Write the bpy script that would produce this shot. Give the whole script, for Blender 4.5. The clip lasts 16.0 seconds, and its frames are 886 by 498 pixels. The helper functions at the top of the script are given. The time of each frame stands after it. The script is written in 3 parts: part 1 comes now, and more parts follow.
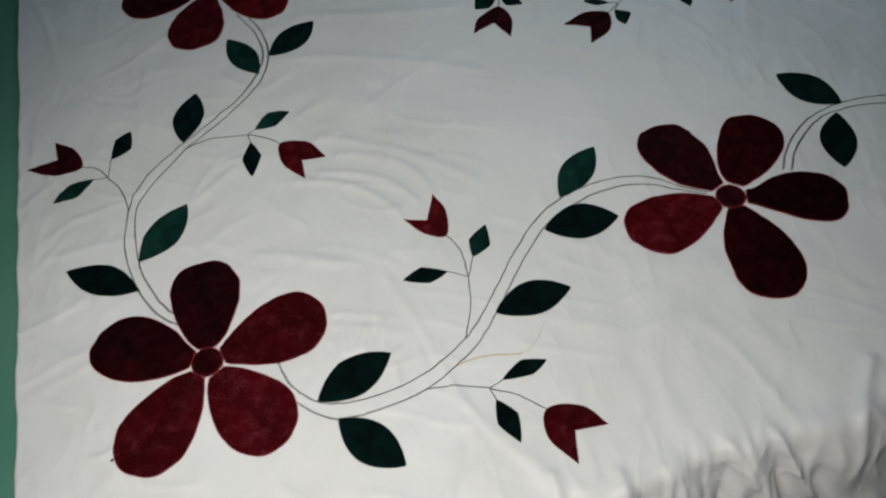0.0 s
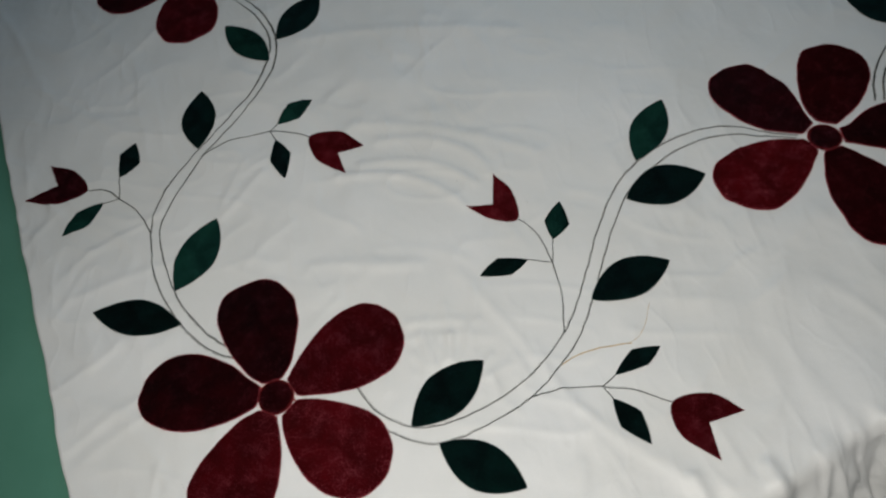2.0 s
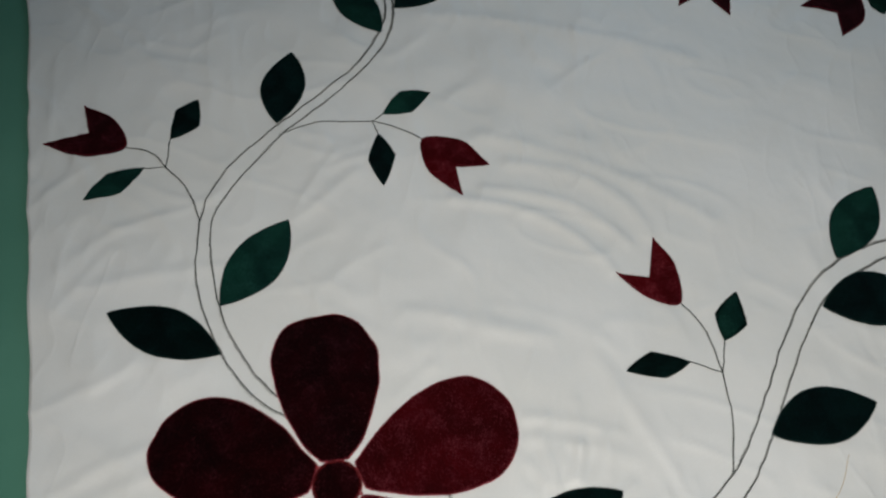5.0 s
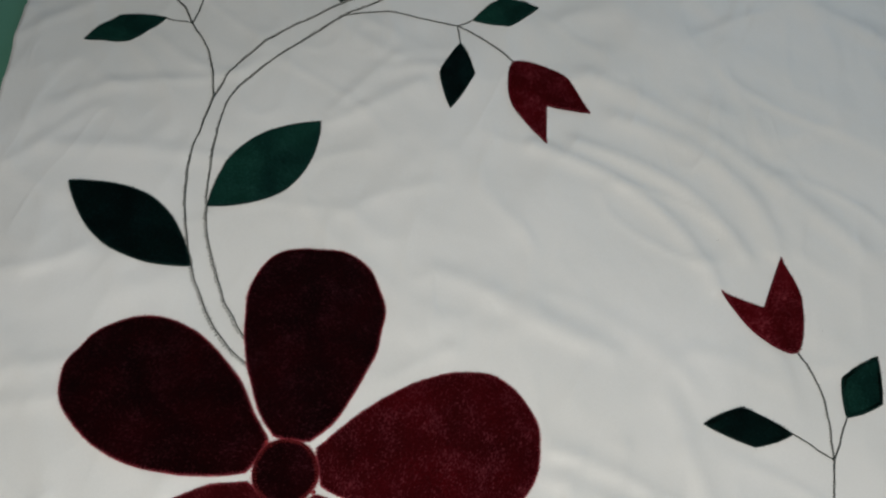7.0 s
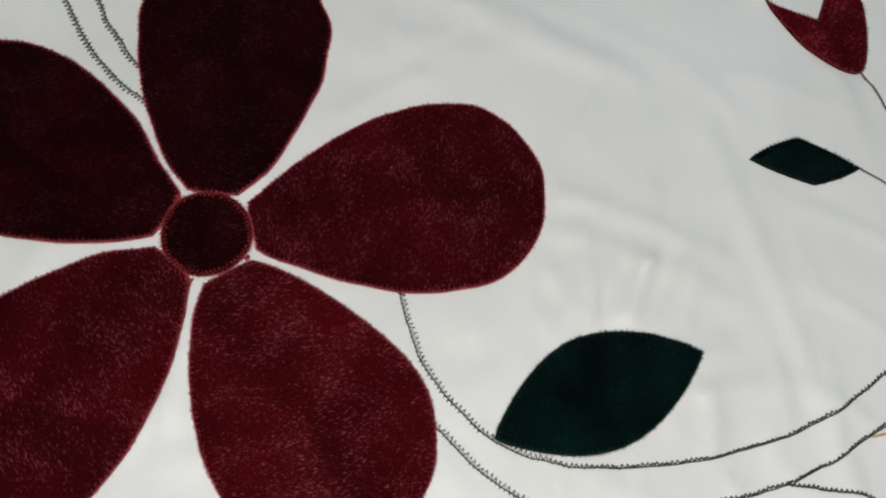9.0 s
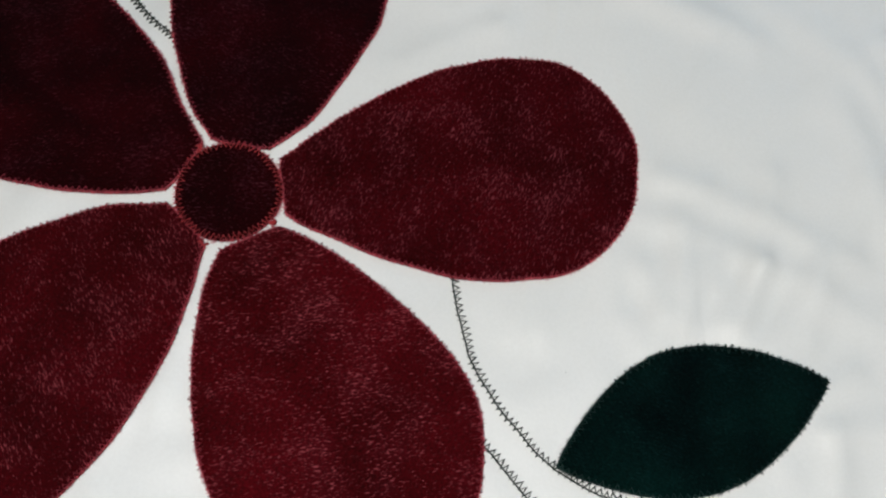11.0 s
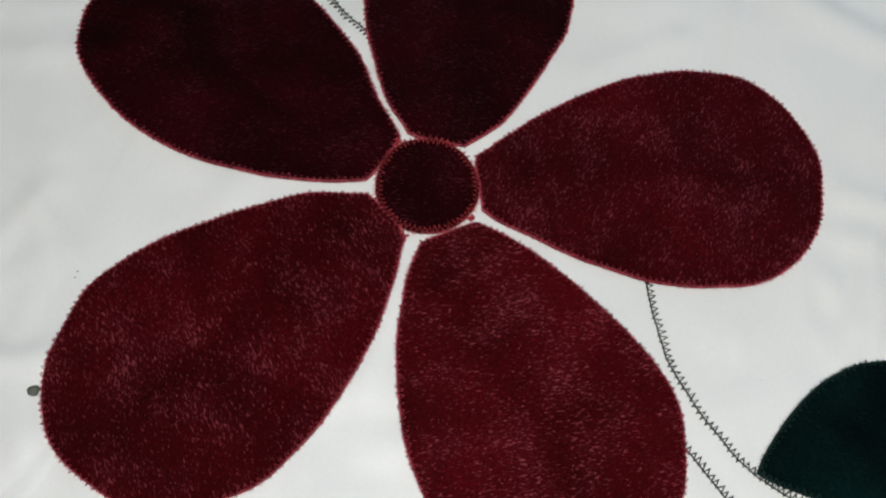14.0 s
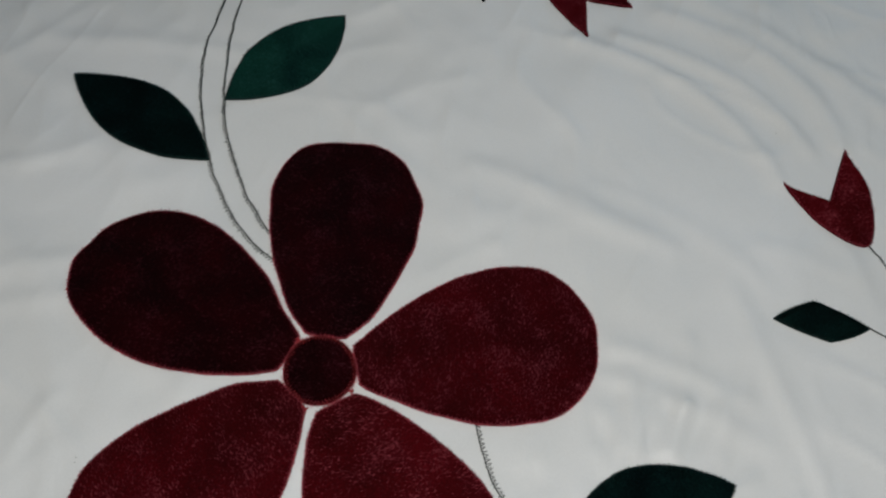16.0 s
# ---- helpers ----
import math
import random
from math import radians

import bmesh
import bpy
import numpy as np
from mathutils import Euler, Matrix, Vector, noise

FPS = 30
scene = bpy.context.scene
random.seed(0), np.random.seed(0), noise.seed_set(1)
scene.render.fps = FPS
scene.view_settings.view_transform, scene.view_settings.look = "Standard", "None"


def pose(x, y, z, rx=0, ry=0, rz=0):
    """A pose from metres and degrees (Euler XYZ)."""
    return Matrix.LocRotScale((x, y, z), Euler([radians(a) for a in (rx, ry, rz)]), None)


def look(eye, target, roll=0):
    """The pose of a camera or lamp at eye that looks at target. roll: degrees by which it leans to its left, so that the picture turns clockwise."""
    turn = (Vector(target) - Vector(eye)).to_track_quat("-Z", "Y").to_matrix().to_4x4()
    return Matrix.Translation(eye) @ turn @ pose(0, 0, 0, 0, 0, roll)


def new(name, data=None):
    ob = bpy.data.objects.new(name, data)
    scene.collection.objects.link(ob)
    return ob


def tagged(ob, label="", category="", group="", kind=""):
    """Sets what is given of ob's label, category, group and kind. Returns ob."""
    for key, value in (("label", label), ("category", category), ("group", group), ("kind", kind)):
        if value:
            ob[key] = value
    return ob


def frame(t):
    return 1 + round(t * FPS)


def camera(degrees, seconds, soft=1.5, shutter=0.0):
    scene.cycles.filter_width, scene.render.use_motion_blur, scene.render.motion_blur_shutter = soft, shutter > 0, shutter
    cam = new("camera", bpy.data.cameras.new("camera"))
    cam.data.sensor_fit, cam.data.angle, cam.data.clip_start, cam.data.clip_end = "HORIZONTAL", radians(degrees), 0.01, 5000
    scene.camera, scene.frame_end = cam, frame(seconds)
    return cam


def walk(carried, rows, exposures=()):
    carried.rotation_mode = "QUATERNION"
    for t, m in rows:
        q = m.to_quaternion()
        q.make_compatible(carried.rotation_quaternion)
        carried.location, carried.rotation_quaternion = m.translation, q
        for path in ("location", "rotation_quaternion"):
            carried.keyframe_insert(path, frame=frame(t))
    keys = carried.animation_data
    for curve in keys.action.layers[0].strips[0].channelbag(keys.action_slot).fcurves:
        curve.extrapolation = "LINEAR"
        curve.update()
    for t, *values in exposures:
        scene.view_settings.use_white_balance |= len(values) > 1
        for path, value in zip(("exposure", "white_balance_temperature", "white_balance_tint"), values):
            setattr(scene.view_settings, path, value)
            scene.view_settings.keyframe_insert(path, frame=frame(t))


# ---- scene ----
# A white cotton sheet with velvet applique flowers, spread flat and filmed from above.
cam = camera(58.31, 16.0, soft=2.2)
walk(cam, [
    (0, look((0.3434, -0.4201, 0.8462), (0.2848, 0.1488, 0), -7.49)),
    (0.5, look((0.2563, -0.4096, 0.8641), (0.2383, 0.1669, 0), -11.70)),
    (1, look((0.1996, -0.3841, 0.8263), (0.2171, 0.1243, 0), -10.01)),
    (1.5, look((0.2205, -0.3469, 0.8003), (0.2043, 0.1282, 0), -10.95)),
    (2, look((0.2170, -0.3231, 0.7784), (0.1979, 0.1464, 0), -11.56)),
    (2.5, look((0.1756, -0.2982, 0.7479), (0.2113, 0.1193, 0), -12.05)),
    (3, look((0.1295, -0.2928, 0.7566), (0.1926, 0.1462, 0), -9.46)),
    (3.5, look((0.1071, -0.2673, 0.7255), (0.1639, 0.1429, 0), -7.87)),
    (4, look((0.0769, -0.2290, 0.6986), (0.1112, 0.1726, 0), -4.48)),
    (4.2, look((0.0644, -0.2216, 0.6905), (0.1143, 0.1924, 0), -0.87)),
    (6.3, look((0.0852, -0.0510, 0.4981), (0.0316, 0.2223, 0), 6.74)),
    (6.5, look((0.0878, -0.0484, 0.4910), (0.0313, 0.2128, 0), 6.23)),
    (7, look((0.0838, -0.0781, 0.4749), (0.0459, 0.1698, 0), 8.66)),
    (7.5, look((0.0782, -0.0949, 0.4432), (0.0517, 0.0931, 0), 7.88)),
    (8, look((0.0827, -0.1197, 0.4062), (0.0566, 0.0354, 0), 4.94)),
    (8.5, look((0.0890, -0.1252, 0.3492), (0.0971, 0.0065, 0), 17.89)),
    (8.7, look((0.0890, -0.1125, 0.3407), (0.1009, 0.0122, 0), 19.16)),
    (10.8, look((0.0966, -0.0802, 0.2700), (0.0830, 0.0152, 0), 10.26)),
    (11, look((0.0962, -0.0909, 0.2683), (0.0800, 0.0051, 0), 9.14)),
    (11.5, look((0.0973, -0.1032, 0.2581), (0.0896, -0.0243, 0), 12.58)),
    (12, look((0.0983, -0.1241, 0.2483), (0.0923, -0.0401, 0), 13.17)),
    (12.5, look((0.0519, -0.1355, 0.2509), (0.0521, -0.0530, 0), 19.11)),
    (13, look((0.0198, -0.1408, 0.2515), (0.0133, -0.0557, 0), 17.01)),
    (13.5, look((0.0151, -0.1325, 0.2557), (0.0043, -0.0461, 0), 14.31)),
    (14, look((0.0334, -0.1238, 0.2641), (0.0143, -0.0206, 0), 11.24)),
    (14.5, look((0.0381, -0.1033, 0.3012), (0.0170, 0.0223, 0), 11.22)),
    (15, look((0.0469, -0.1096, 0.3441), (0.0176, 0.0466, 0), 9.99)),
    (15.5, look((0.0621, -0.1197, 0.3662), (0.0333, 0.0512, 0), 9.14)),
    (16, look((0.0728, -0.1256, 0.4033), (0.0427, 0.0900, 0), 8.51)),
], exposures=[(0, 0.08, 6500, 10), (3, -0.08, 6500, 10), (4.2, -0.02, 6500, 10), (6.5, 0.0, 6500, 10), (7.5, -0.02, 6550, 10), (8.5, 0.06, 6500, 10), (11, 0.24, 6300, 10), (12, 0.14, 6300, 10),
              (12.6, 0.06, 6300, 10), (13.5, 0.17, 6300, 10), (14.5, 0.24, 6300, 10), (15, 0.02, 6280, 10), (16, -0.19, 6280, 10)])

# ---- light: an assumed shaded pendant lamp over the sheet, dim daylight from an added window on the far side ----
world = bpy.data.worlds.new("world")
scene.world = world
world.use_nodes = True
wn = world.node_tree.nodes
sky = wn.new("ShaderNodeTexSky")
sky.sky_type, sky.sun_disc, sky.sun_elevation, sky.sun_rotation = "NISHITA", False, radians(25), radians(60)
world.node_tree.links.new(sky.outputs["Color"], wn["Background"].inputs["Color"])
wn["Background"].inputs["Strength"].default_value = 0.08


def area_lamp(name, m, sx, sy, watts, colour):
    data = bpy.data.lights.new(name, "AREA")
    data.shape, data.size, data.size_y, data.energy, data.color = "RECTANGLE", sx, sy, watts, colour
    ob = new(name, data)
    ob.matrix_world = m
    return ob


# unseen lamp added as a fixed stand-in for light near the camera
LAMP = Vector((0.11, -0.44, 1.0))
key_spot = bpy.data.lights.new("assumed_lamp_spot", "SPOT")
key_spot.energy, key_spot.color, key_spot.shadow_soft_size = 37.0, (1.0, 0.972, 0.915), 0.04
key_spot.spot_size, key_spot.spot_blend = radians(86), 1.0
new("assumed_lamp_spot", key_spot).matrix_world = look(LAMP, (0.23, 0.0, 0.0))
# bluish fill; the window behind it is added and never in view
area_lamp("added_window_fill", look((1.0, 2.55, 1.5), (0.6, 0.6, 0.2)), 1.1, 1.1, 10.0, (0.54, 0.79, 1.0))


# ---- materials ----
def shader(name, rough=0.8):
    m = bpy.data.materials.new(name)
    m.use_nodes = True
    nt = m.node_tree
    b = nt.nodes["Principled BSDF"]
    b.inputs["Roughness"].default_value = rough
    b.inputs["Specular IOR Level"].default_value = 0.2
    return m, nt, b


def node(nt, kind, **values):
    n = nt.nodes.new(kind)
    for k, v in values.items():
        n.inputs[k.replace("_", " ")].default_value = v
    return n


def noise_tex(nt, coords, scale, detail=3.0, stretch=(1, 1, 1), turn=0.0):
    mp = nt.nodes.new("ShaderNodeMapping")
    mp.inputs["Scale"].default_value = stretch
    mp.inputs["Rotation"].default_value = (0, 0, turn)
    nt.links.new(coords, mp.inputs["Vector"])
    n = node(nt, "ShaderNodeTexNoise", Scale=scale, Detail=detail)
    nt.links.new(mp.outputs["Vector"], n.inputs["Vector"])
    return n.outputs["Fac"]


def ramp(nt, fac, stops, ease="LINEAR"):
    r = nt.nodes.new("ShaderNodeValToRGB")
    r.color_ramp.interpolation = ease
    while len(r.color_ramp.elements) < len(stops):
        r.color_ramp.elements.new(0.5)
    for e, (p, c) in zip(r.color_ramp.elements, stops):
        e.position, e.color = p, (*c, 1.0)
    nt.links.new(fac, r.inputs["Fac"])
    return r.outputs["Color"]


def mix(nt, kind, fac, a, b):
    n = nt.nodes.new("ShaderNodeMix")
    n.data_type, n.blend_type = "RGBA", kind
    for sock, v in ((n.inputs[0], fac), (n.inputs[6], a), (n.inputs[7], b)):
        if hasattr(v, "links"):
            nt.links.new(v, sock)
        else:
            sock.default_value = v if isinstance(v, float) else (*v, 1.0)
    return n.outputs[2]


def add_bump(nt, b, height, strength, distance, normal=None):
    n = node(nt, "ShaderNodeBump", Strength=strength, Distance=distance)
    nt.links.new(height, n.inputs["Height"])
    if normal is not None:
        nt.links.new(normal, n.inputs["Normal"])
    nt.links.new(n.outputs["Normal"], b.inputs["Normal"])
    return n.outputs["Normal"]


def cotton():
    m, nt, b = shader("white_cotton", 0.52)
    b.inputs["Specular IOR Level"].default_value = 0.6
    co = nt.nodes.new("ShaderNodeTexCoord").outputs["Object"]
    stain = noise_tex(nt, co, 5.0, 4.0)
    col = ramp(nt, stain, [(0.35, (0.74, 0.735, 0.71)), (0.7, (0.80, 0.80, 0.79))])
    fine = ramp(nt, noise_tex(nt, co, 900.0, 2.0), [(0.3, (0.95, 0.95, 0.95)), (0.7, (1, 1, 1))])
    nt.links.new(mix(nt, "MULTIPLY", 0.7, col, fine), b.inputs["Base Color"])
    b.inputs["Sheen Weight"].default_value = 0.15
    folds = node(nt, "ShaderNodeTexNoise", Scale=15.0, Detail=1.6, Distortion=0.15)
    nt.links.new(co, folds.inputs["Vector"])
    crumple = add_bump(nt, b, folds.outputs["Fac"], 0.52, 0.009)
    small = node(nt, "ShaderNodeBump", Strength=0.18, Distance=0.003)
    nt.links.new(noise_tex(nt, co, 55.0, 1.5), small.inputs["Height"])
    nt.links.new(crumple, small.inputs["Normal"])
    crumple = small.outputs["Normal"]
    ridged = node(nt, "ShaderNodeTexNoise", Scale=13.0, Detail=3.0, Distortion=0.3)
    ridged.noise_type = "RIDGED_MULTIFRACTAL"
    nt.links.new(co, ridged.inputs["Vector"])
    paper = node(nt, "ShaderNodeBump", Strength=0.19, Distance=0.003)
    nt.links.new(ridged.outputs["Fac"], paper.inputs["Height"])
    nt.links.new(crumple, paper.inputs["Normal"])
    crumple = paper.outputs["Normal"]
    # thin pressed wrinkles, straight over a few centimetres, here and there
    for scale, turn, seat, force in ((11.0, 0.5, 5.0, 0.5), (14.0, 1.9, 6.0, 0.5), (19.0, 1.1, 7.0, 0.35), (24.0, 2.7, 5.5, 0.3)):
        line = ramp(nt, noise_tex(nt, co, scale, 1.2, (1.0, 0.45, 1.0), turn), [(0.34, (0, 0, 0)), (0.46, (0.5, 0.5, 0.5)), (0.5, (1, 1, 1)), (0.55, (0.4, 0.4, 0.4)), (0.66, (0, 0, 0))], "B_SPLINE")
        here = ramp(nt, noise_tex(nt, co, seat, 1.0, (1, 1, 1), turn + 0.4), [(0.44, (0, 0, 0)), (0.62, (1, 1, 1))])
        wrinkle = node(nt, "ShaderNodeBump", Strength=force, Distance=0.0030)
        nt.links.new(mix(nt, "MULTIPLY", 1.0, line, here), wrinkle.inputs["Height"])
        nt.links.new(crumple, wrinkle.inputs["Normal"])
        crumple = wrinkle.outputs["Normal"]
    weave = node(nt, "ShaderNodeBump", Strength=0.08, Distance=0.0004)
    nt.links.new(noise_tex(nt, co, 1400.0, 1.0), weave.inputs["Height"])
    nt.links.new(crumple, weave.inputs["Normal"])
    nt.links.new(weave.outputs["Normal"], b.inputs["Normal"])
    return m


def velvet(name, deep, body, bloom, glint_tint, sheen, slant, brush):
    """Pile fabric: the nap leans along the piece's own x axis, so pieces laid different ways catch the light differently."""
    m, nt, b = shader(name, 0.85)
    b.inputs["Specular IOR Level"].default_value = 0.05
    co = nt.nodes.new("ShaderNodeTexCoord").outputs["Object"]
    patch = noise_tex(nt, co, 22.0, 4.0)
    grain = noise_tex(nt, co, 1100.0, 2.0)
    cluster = noise_tex(nt, co, 58.0, 5.0)
    col = ramp(nt, patch, [(0.32, deep), (0.68, body)])
    # slightly greyer pile in clouds
    col = mix(nt, "MIX", ramp(nt, cluster, [(0.46, (0, 0, 0)), (0.70, (0.4, 0.4, 0.4))]), col, bloom)
    dark = ramp(nt, grain, [(0.3, (0.55, 0.55, 0.55)), (0.7, (1.2, 1.2, 1.2))])
    col = mix(nt, "MULTIPLY", 1.0, col, dark)
    # rows of thin fibres mostly inside the clouds, their glint painted as paler colour
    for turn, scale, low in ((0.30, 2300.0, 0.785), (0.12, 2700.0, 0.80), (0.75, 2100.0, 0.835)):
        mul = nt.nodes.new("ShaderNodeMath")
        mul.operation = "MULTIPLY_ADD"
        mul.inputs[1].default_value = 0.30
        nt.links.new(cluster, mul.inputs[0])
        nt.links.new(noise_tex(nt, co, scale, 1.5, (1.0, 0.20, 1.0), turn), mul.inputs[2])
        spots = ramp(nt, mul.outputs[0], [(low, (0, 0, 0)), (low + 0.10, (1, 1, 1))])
        col = mix(nt, "MIX", spots, col, glint_tint)
    # sparse extra sparkle, also painted into the base colour
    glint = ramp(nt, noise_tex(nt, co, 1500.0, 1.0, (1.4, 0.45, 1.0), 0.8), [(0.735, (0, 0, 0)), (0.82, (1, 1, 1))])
    nt.links.new(mix(nt, "MIX", glint, col, glint_tint), b.inputs["Base Color"])
    b.inputs["Sheen Weight"].default_value = sheen
    b.inputs["Sheen Roughness"].default_value = 0.45
    b.inputs["Sheen Tint"].default_value = (*[min(1.0, c * 5.0) for c in body], 1.0)
    lean = nt.nodes.new("ShaderNodeVectorTransform")
    lean.vector_type, lean.convert_from, lean.convert_to = "VECTOR", "OBJECT", "WORLD"
    lean.inputs[0].default_value = (slant, 0, 0)
    geo = nt.nodes.new("ShaderNodeNewGeometry")
    add = nt.nodes.new("ShaderNodeVectorMath")
    nt.links.new(geo.outputs["Normal"], add.inputs[0])
    nt.links.new(lean.outputs[0], add.inputs[1])
    # the nap is brushed a little this way and that
    brushed = node(nt, "ShaderNodeTexNoise", Scale=48.0, Detail=3.0)
    nt.links.new(co, brushed.inputs["Vector"])
    mid = nt.nodes.new("ShaderNodeVectorMath")
    mid.operation = "SUBTRACT"
    mid.inputs[1].default_value = (0.5, 0.5, 0.5)
    nt.links.new(brushed.outputs["Color"], mid.inputs[0])
    far = nt.nodes.new("ShaderNodeVectorMath")
    far.operation = "SCALE"
    far.inputs["Scale"].default_value = brush
    nt.links.new(mid.outputs[0], far.inputs[0])
    both = nt.nodes.new("ShaderNodeVectorMath")
    nt.links.new(add.outputs[0], both.inputs[0])
    nt.links.new(far.outputs[0], both.inputs[1])
    unit = nt.nodes.new("ShaderNodeVectorMath")
    unit.operation = "NORMALIZE"
    nt.links.new(both.outputs[0], unit.inputs[0])
    add_bump(nt, b, grain, 0.2, 0.0004, unit.outputs[0])
    return m


def thread(name, colour, rough=0.6):
    m, nt, b = shader(name, rough)
    co = nt.nodes.new("ShaderNodeTexCoord").outputs["Object"]
    v = ramp(nt, noise_tex(nt, co, 350.0, 2.0), [(0.3, [c * 0.6 for c in colour]), (0.7, [c * 1.25 for c in colour])])
    nt.links.new(v, b.inputs["Base Color"])
    return m


def plain(name, a, c, scale, rough, strength=0.1):
    m, nt, b = shader(name, rough)
    co = nt.nodes.new("ShaderNodeTexCoord").outputs["Object"]
    nt.links.new(ramp(nt, noise_tex(nt, co, scale, 5.0), [(0.35, a), (0.68, c)]), b.inputs["Base Color"])
    add_bump(nt, b, noise_tex(nt, co, scale * 20, 3.0), strength, 0.002)
    return m


COTTON = cotton()
# fourth colour of each velvet: the painted glint of its fibres
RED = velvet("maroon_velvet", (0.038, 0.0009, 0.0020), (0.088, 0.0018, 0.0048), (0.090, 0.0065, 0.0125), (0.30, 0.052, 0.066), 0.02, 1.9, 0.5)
GREEN = velvet("bottle_green_velvet", (0.0018, 0.0160, 0.0150), (0.0058, 0.043, 0.032), (0.0070, 0.044, 0.036), (0.016, 0.070, 0.056), 0.0, 2.0, 1.1)
RED_THREAD = thread("crimson_thread", (0.23, 0.020, 0.034))
RED_FUZZ = thread("pink_red_fuzz", (0.50, 0.085, 0.110))
GREEN_THREAD = thread("green_edge_thread", (0.008, 0.030, 0.026))
STEM_THREAD = thread("grey_green_thread", (0.036, 0.046, 0.040))
TUFT = thread("bright_red_thread", (0.34, 0.030, 0.034))
PENCIL = thread("orange_brown_pencil", (0.60, 0.42, 0.20))
LINT = thread("dark_lint", (0.10, 0.11, 0.09))
CEMENT = plain("grey_cement", (0.20, 0.19, 0.18), (0.27, 0.26, 0.25), 4.0, 0.85)
BED_GREEN = plain("green_cover_cloth", (0.078, 0.222, 0.158), (0.102, 0.262, 0.192), 6.0, 0.6)
PLASTER = plain("pale_plaster", (0.50, 0.51, 0.50), (0.56, 0.57, 0.56), 3.0, 0.9)
CEILING_WHITE = plain("ceiling_white", (0.66, 0.66, 0.65), (0.72, 0.72, 0.71), 3.0, 0.9)
WOOD = plain("brown_wood", (0.16, 0.09, 0.05), (0.24, 0.14, 0.08), 9.0, 0.5)
METAL = plain("white_enamel", (0.72, 0.72, 0.70), (0.78, 0.78, 0.77), 5.0, 0.4)

# ---- the lie of the cloth ----
EDGE = radians(16.5)                       # the sheet's left edge leans by this from the y axis
CE, SE = math.cos(EDGE), math.sin(EDGE)
CORNER = -0.2375 * CE                      # across-coordinate of the left edge


def step(e0, e1, v):
    t = np.clip((v - e0) / (e1 - e0), 0, 1)
    return t * t * (3 - 2 * t)


def value_noise(x, y, seed):
    """Smooth repeatable noise, 0 to 1."""
    ix, iy = np.floor(x), np.floor(y)
    fx, fy = x - ix, y - iy
    fx, fy = fx * fx * (3 - 2 * fx), fy * fy * (3 - 2 * fy)

    def h(a, b):
        v = np.sin(a * 127.1 + b * 311.7 + seed * 74.7) * 43758.5453
        return v - np.floor(v)
    return (h(ix, iy) * (1 - fx) + h(ix + 1, iy) * fx) * (1 - fy) + (h(ix, iy + 1) * (1 - fx) + h(ix + 1, iy + 1) * fx) * fy


CREASES = []


def crease(start, bend, end, height, width):
    """A soft crease in the cloth; height and width in mm."""
    CREASES.append((start, bend, end, height, width))


crease((0.086, 0.272), (0.185, 0.272), (0.231, 0.201), 2.7, 8)
crease((0.140, 0.318), (0.245, 0.312), (0.268, 0.243), 2.5, 10)
crease((0.110, 0.350), (0.230, 0.330), (0.330, 0.260), 2.2, 10)
crease((0.114, 0.285), (0.205, 0.287), (0.247, 0.232), 2.4, 8)
crease((-0.060, 0.245), (-0.035, 0.270), (-0.010, 0.300), 1.6, 8)
crease((0.185, 0.012), (0.192, 0.040), (0.190, 0.075), 1.3, 6)
crease((0.163, 0.008), (0.160, 0.035), (0.165, 0.062), 1.1, 5)
crease((0.212, 0.018), (0.222, 0.050), (0.225, 0.085), 1.3, 7)
crease((0.150, 0.060), (0.185, 0.060), (0.225, 0.050), 1.2, 6)
crease((0.47, -0.15), (0.49, -0.21), (0.52, -0.30), 4.0, 10)
crease((0.40, -0.15), (0.41, -0.20), (0.43, -0.28), 3.0, 9)
crease((0.766, -0.030), (0.747, -0.070), (0.733, -0.112), 4.5, 11)
crease((0.30, -0.12), (0.29, -0.17), (0.27, -0.24), 2.2, 9)
crease((-0.24, 0.16), (-0.18, 0.18), (-0.12, 0.19), 1.4, 9)
crease((-0.22, -0.02), (-0.17, 0.02), (-0.13, 0.03), 1.4, 8)
crease((-0.130, -0.086), (-0.130, -0.068), (-0.123, -0.050), 1.0, 5)
crease((-0.119, -0.117), (-0.105, -0.112), (-0.093, -0.107), 0.9, 5)
crease((-0.095, -0.121), (-0.089, -0.128), (-0.082, -0.136), 1.0, 5)
crease((0.169, 0.006), (0.170, 0.018), (0.174, 0.032), 1.4, 5)
crease((0.188, 0.012), (0.188, 0.022), (0.191, 0.036), 1.4, 5)
crease((0.145, 0.041), (0.169, 0.043), (0.191, 0.038), 1.0, 6)
crease((0.042, 0.073), (0.053, 0.089), (0.073, 0.103), 0.8, 6)
crease((0.083, 0.147), (0.116, 0.134), (0.151, 0.133), 1.4, 8)
crease((0.046, 0.152), (0.102, 0.152), (0.172, 0.132), 1.4, 9)
crease((-0.063, 0.255), (-0.052, 0.284), (-0.034, 0.320), 1.4, 6)
crease((-0.035, 0.302), (-0.014, 0.321), (0.005, 0.319), 1.0, 6)
crease((-0.254, 0.139), (-0.241, 0.169), (-0.224, 0.201), 1.2, 7)
crease((-0.206, 0.069), (-0.191, 0.078), (-0.177, 0.096), 1.0, 6)
crease((-0.032, 0.168), (-0.012, 0.199), (0.025, 0.217), 0.8, 7)
crease((0.119, 0.160), (0.165, 0.162), (0.220, 0.131), 0.8, 8)
crease((0.228, -0.015), (0.233, -0.027), (0.231, -0.040), 1.2, 5)
crease((0.257, 0.004), (0.262, -0.009), (0.265, -0.022), 1.2, 5)
crease((0.279, 0.013), (0.285, 0.000), (0.285, -0.014), 1.2, 5)
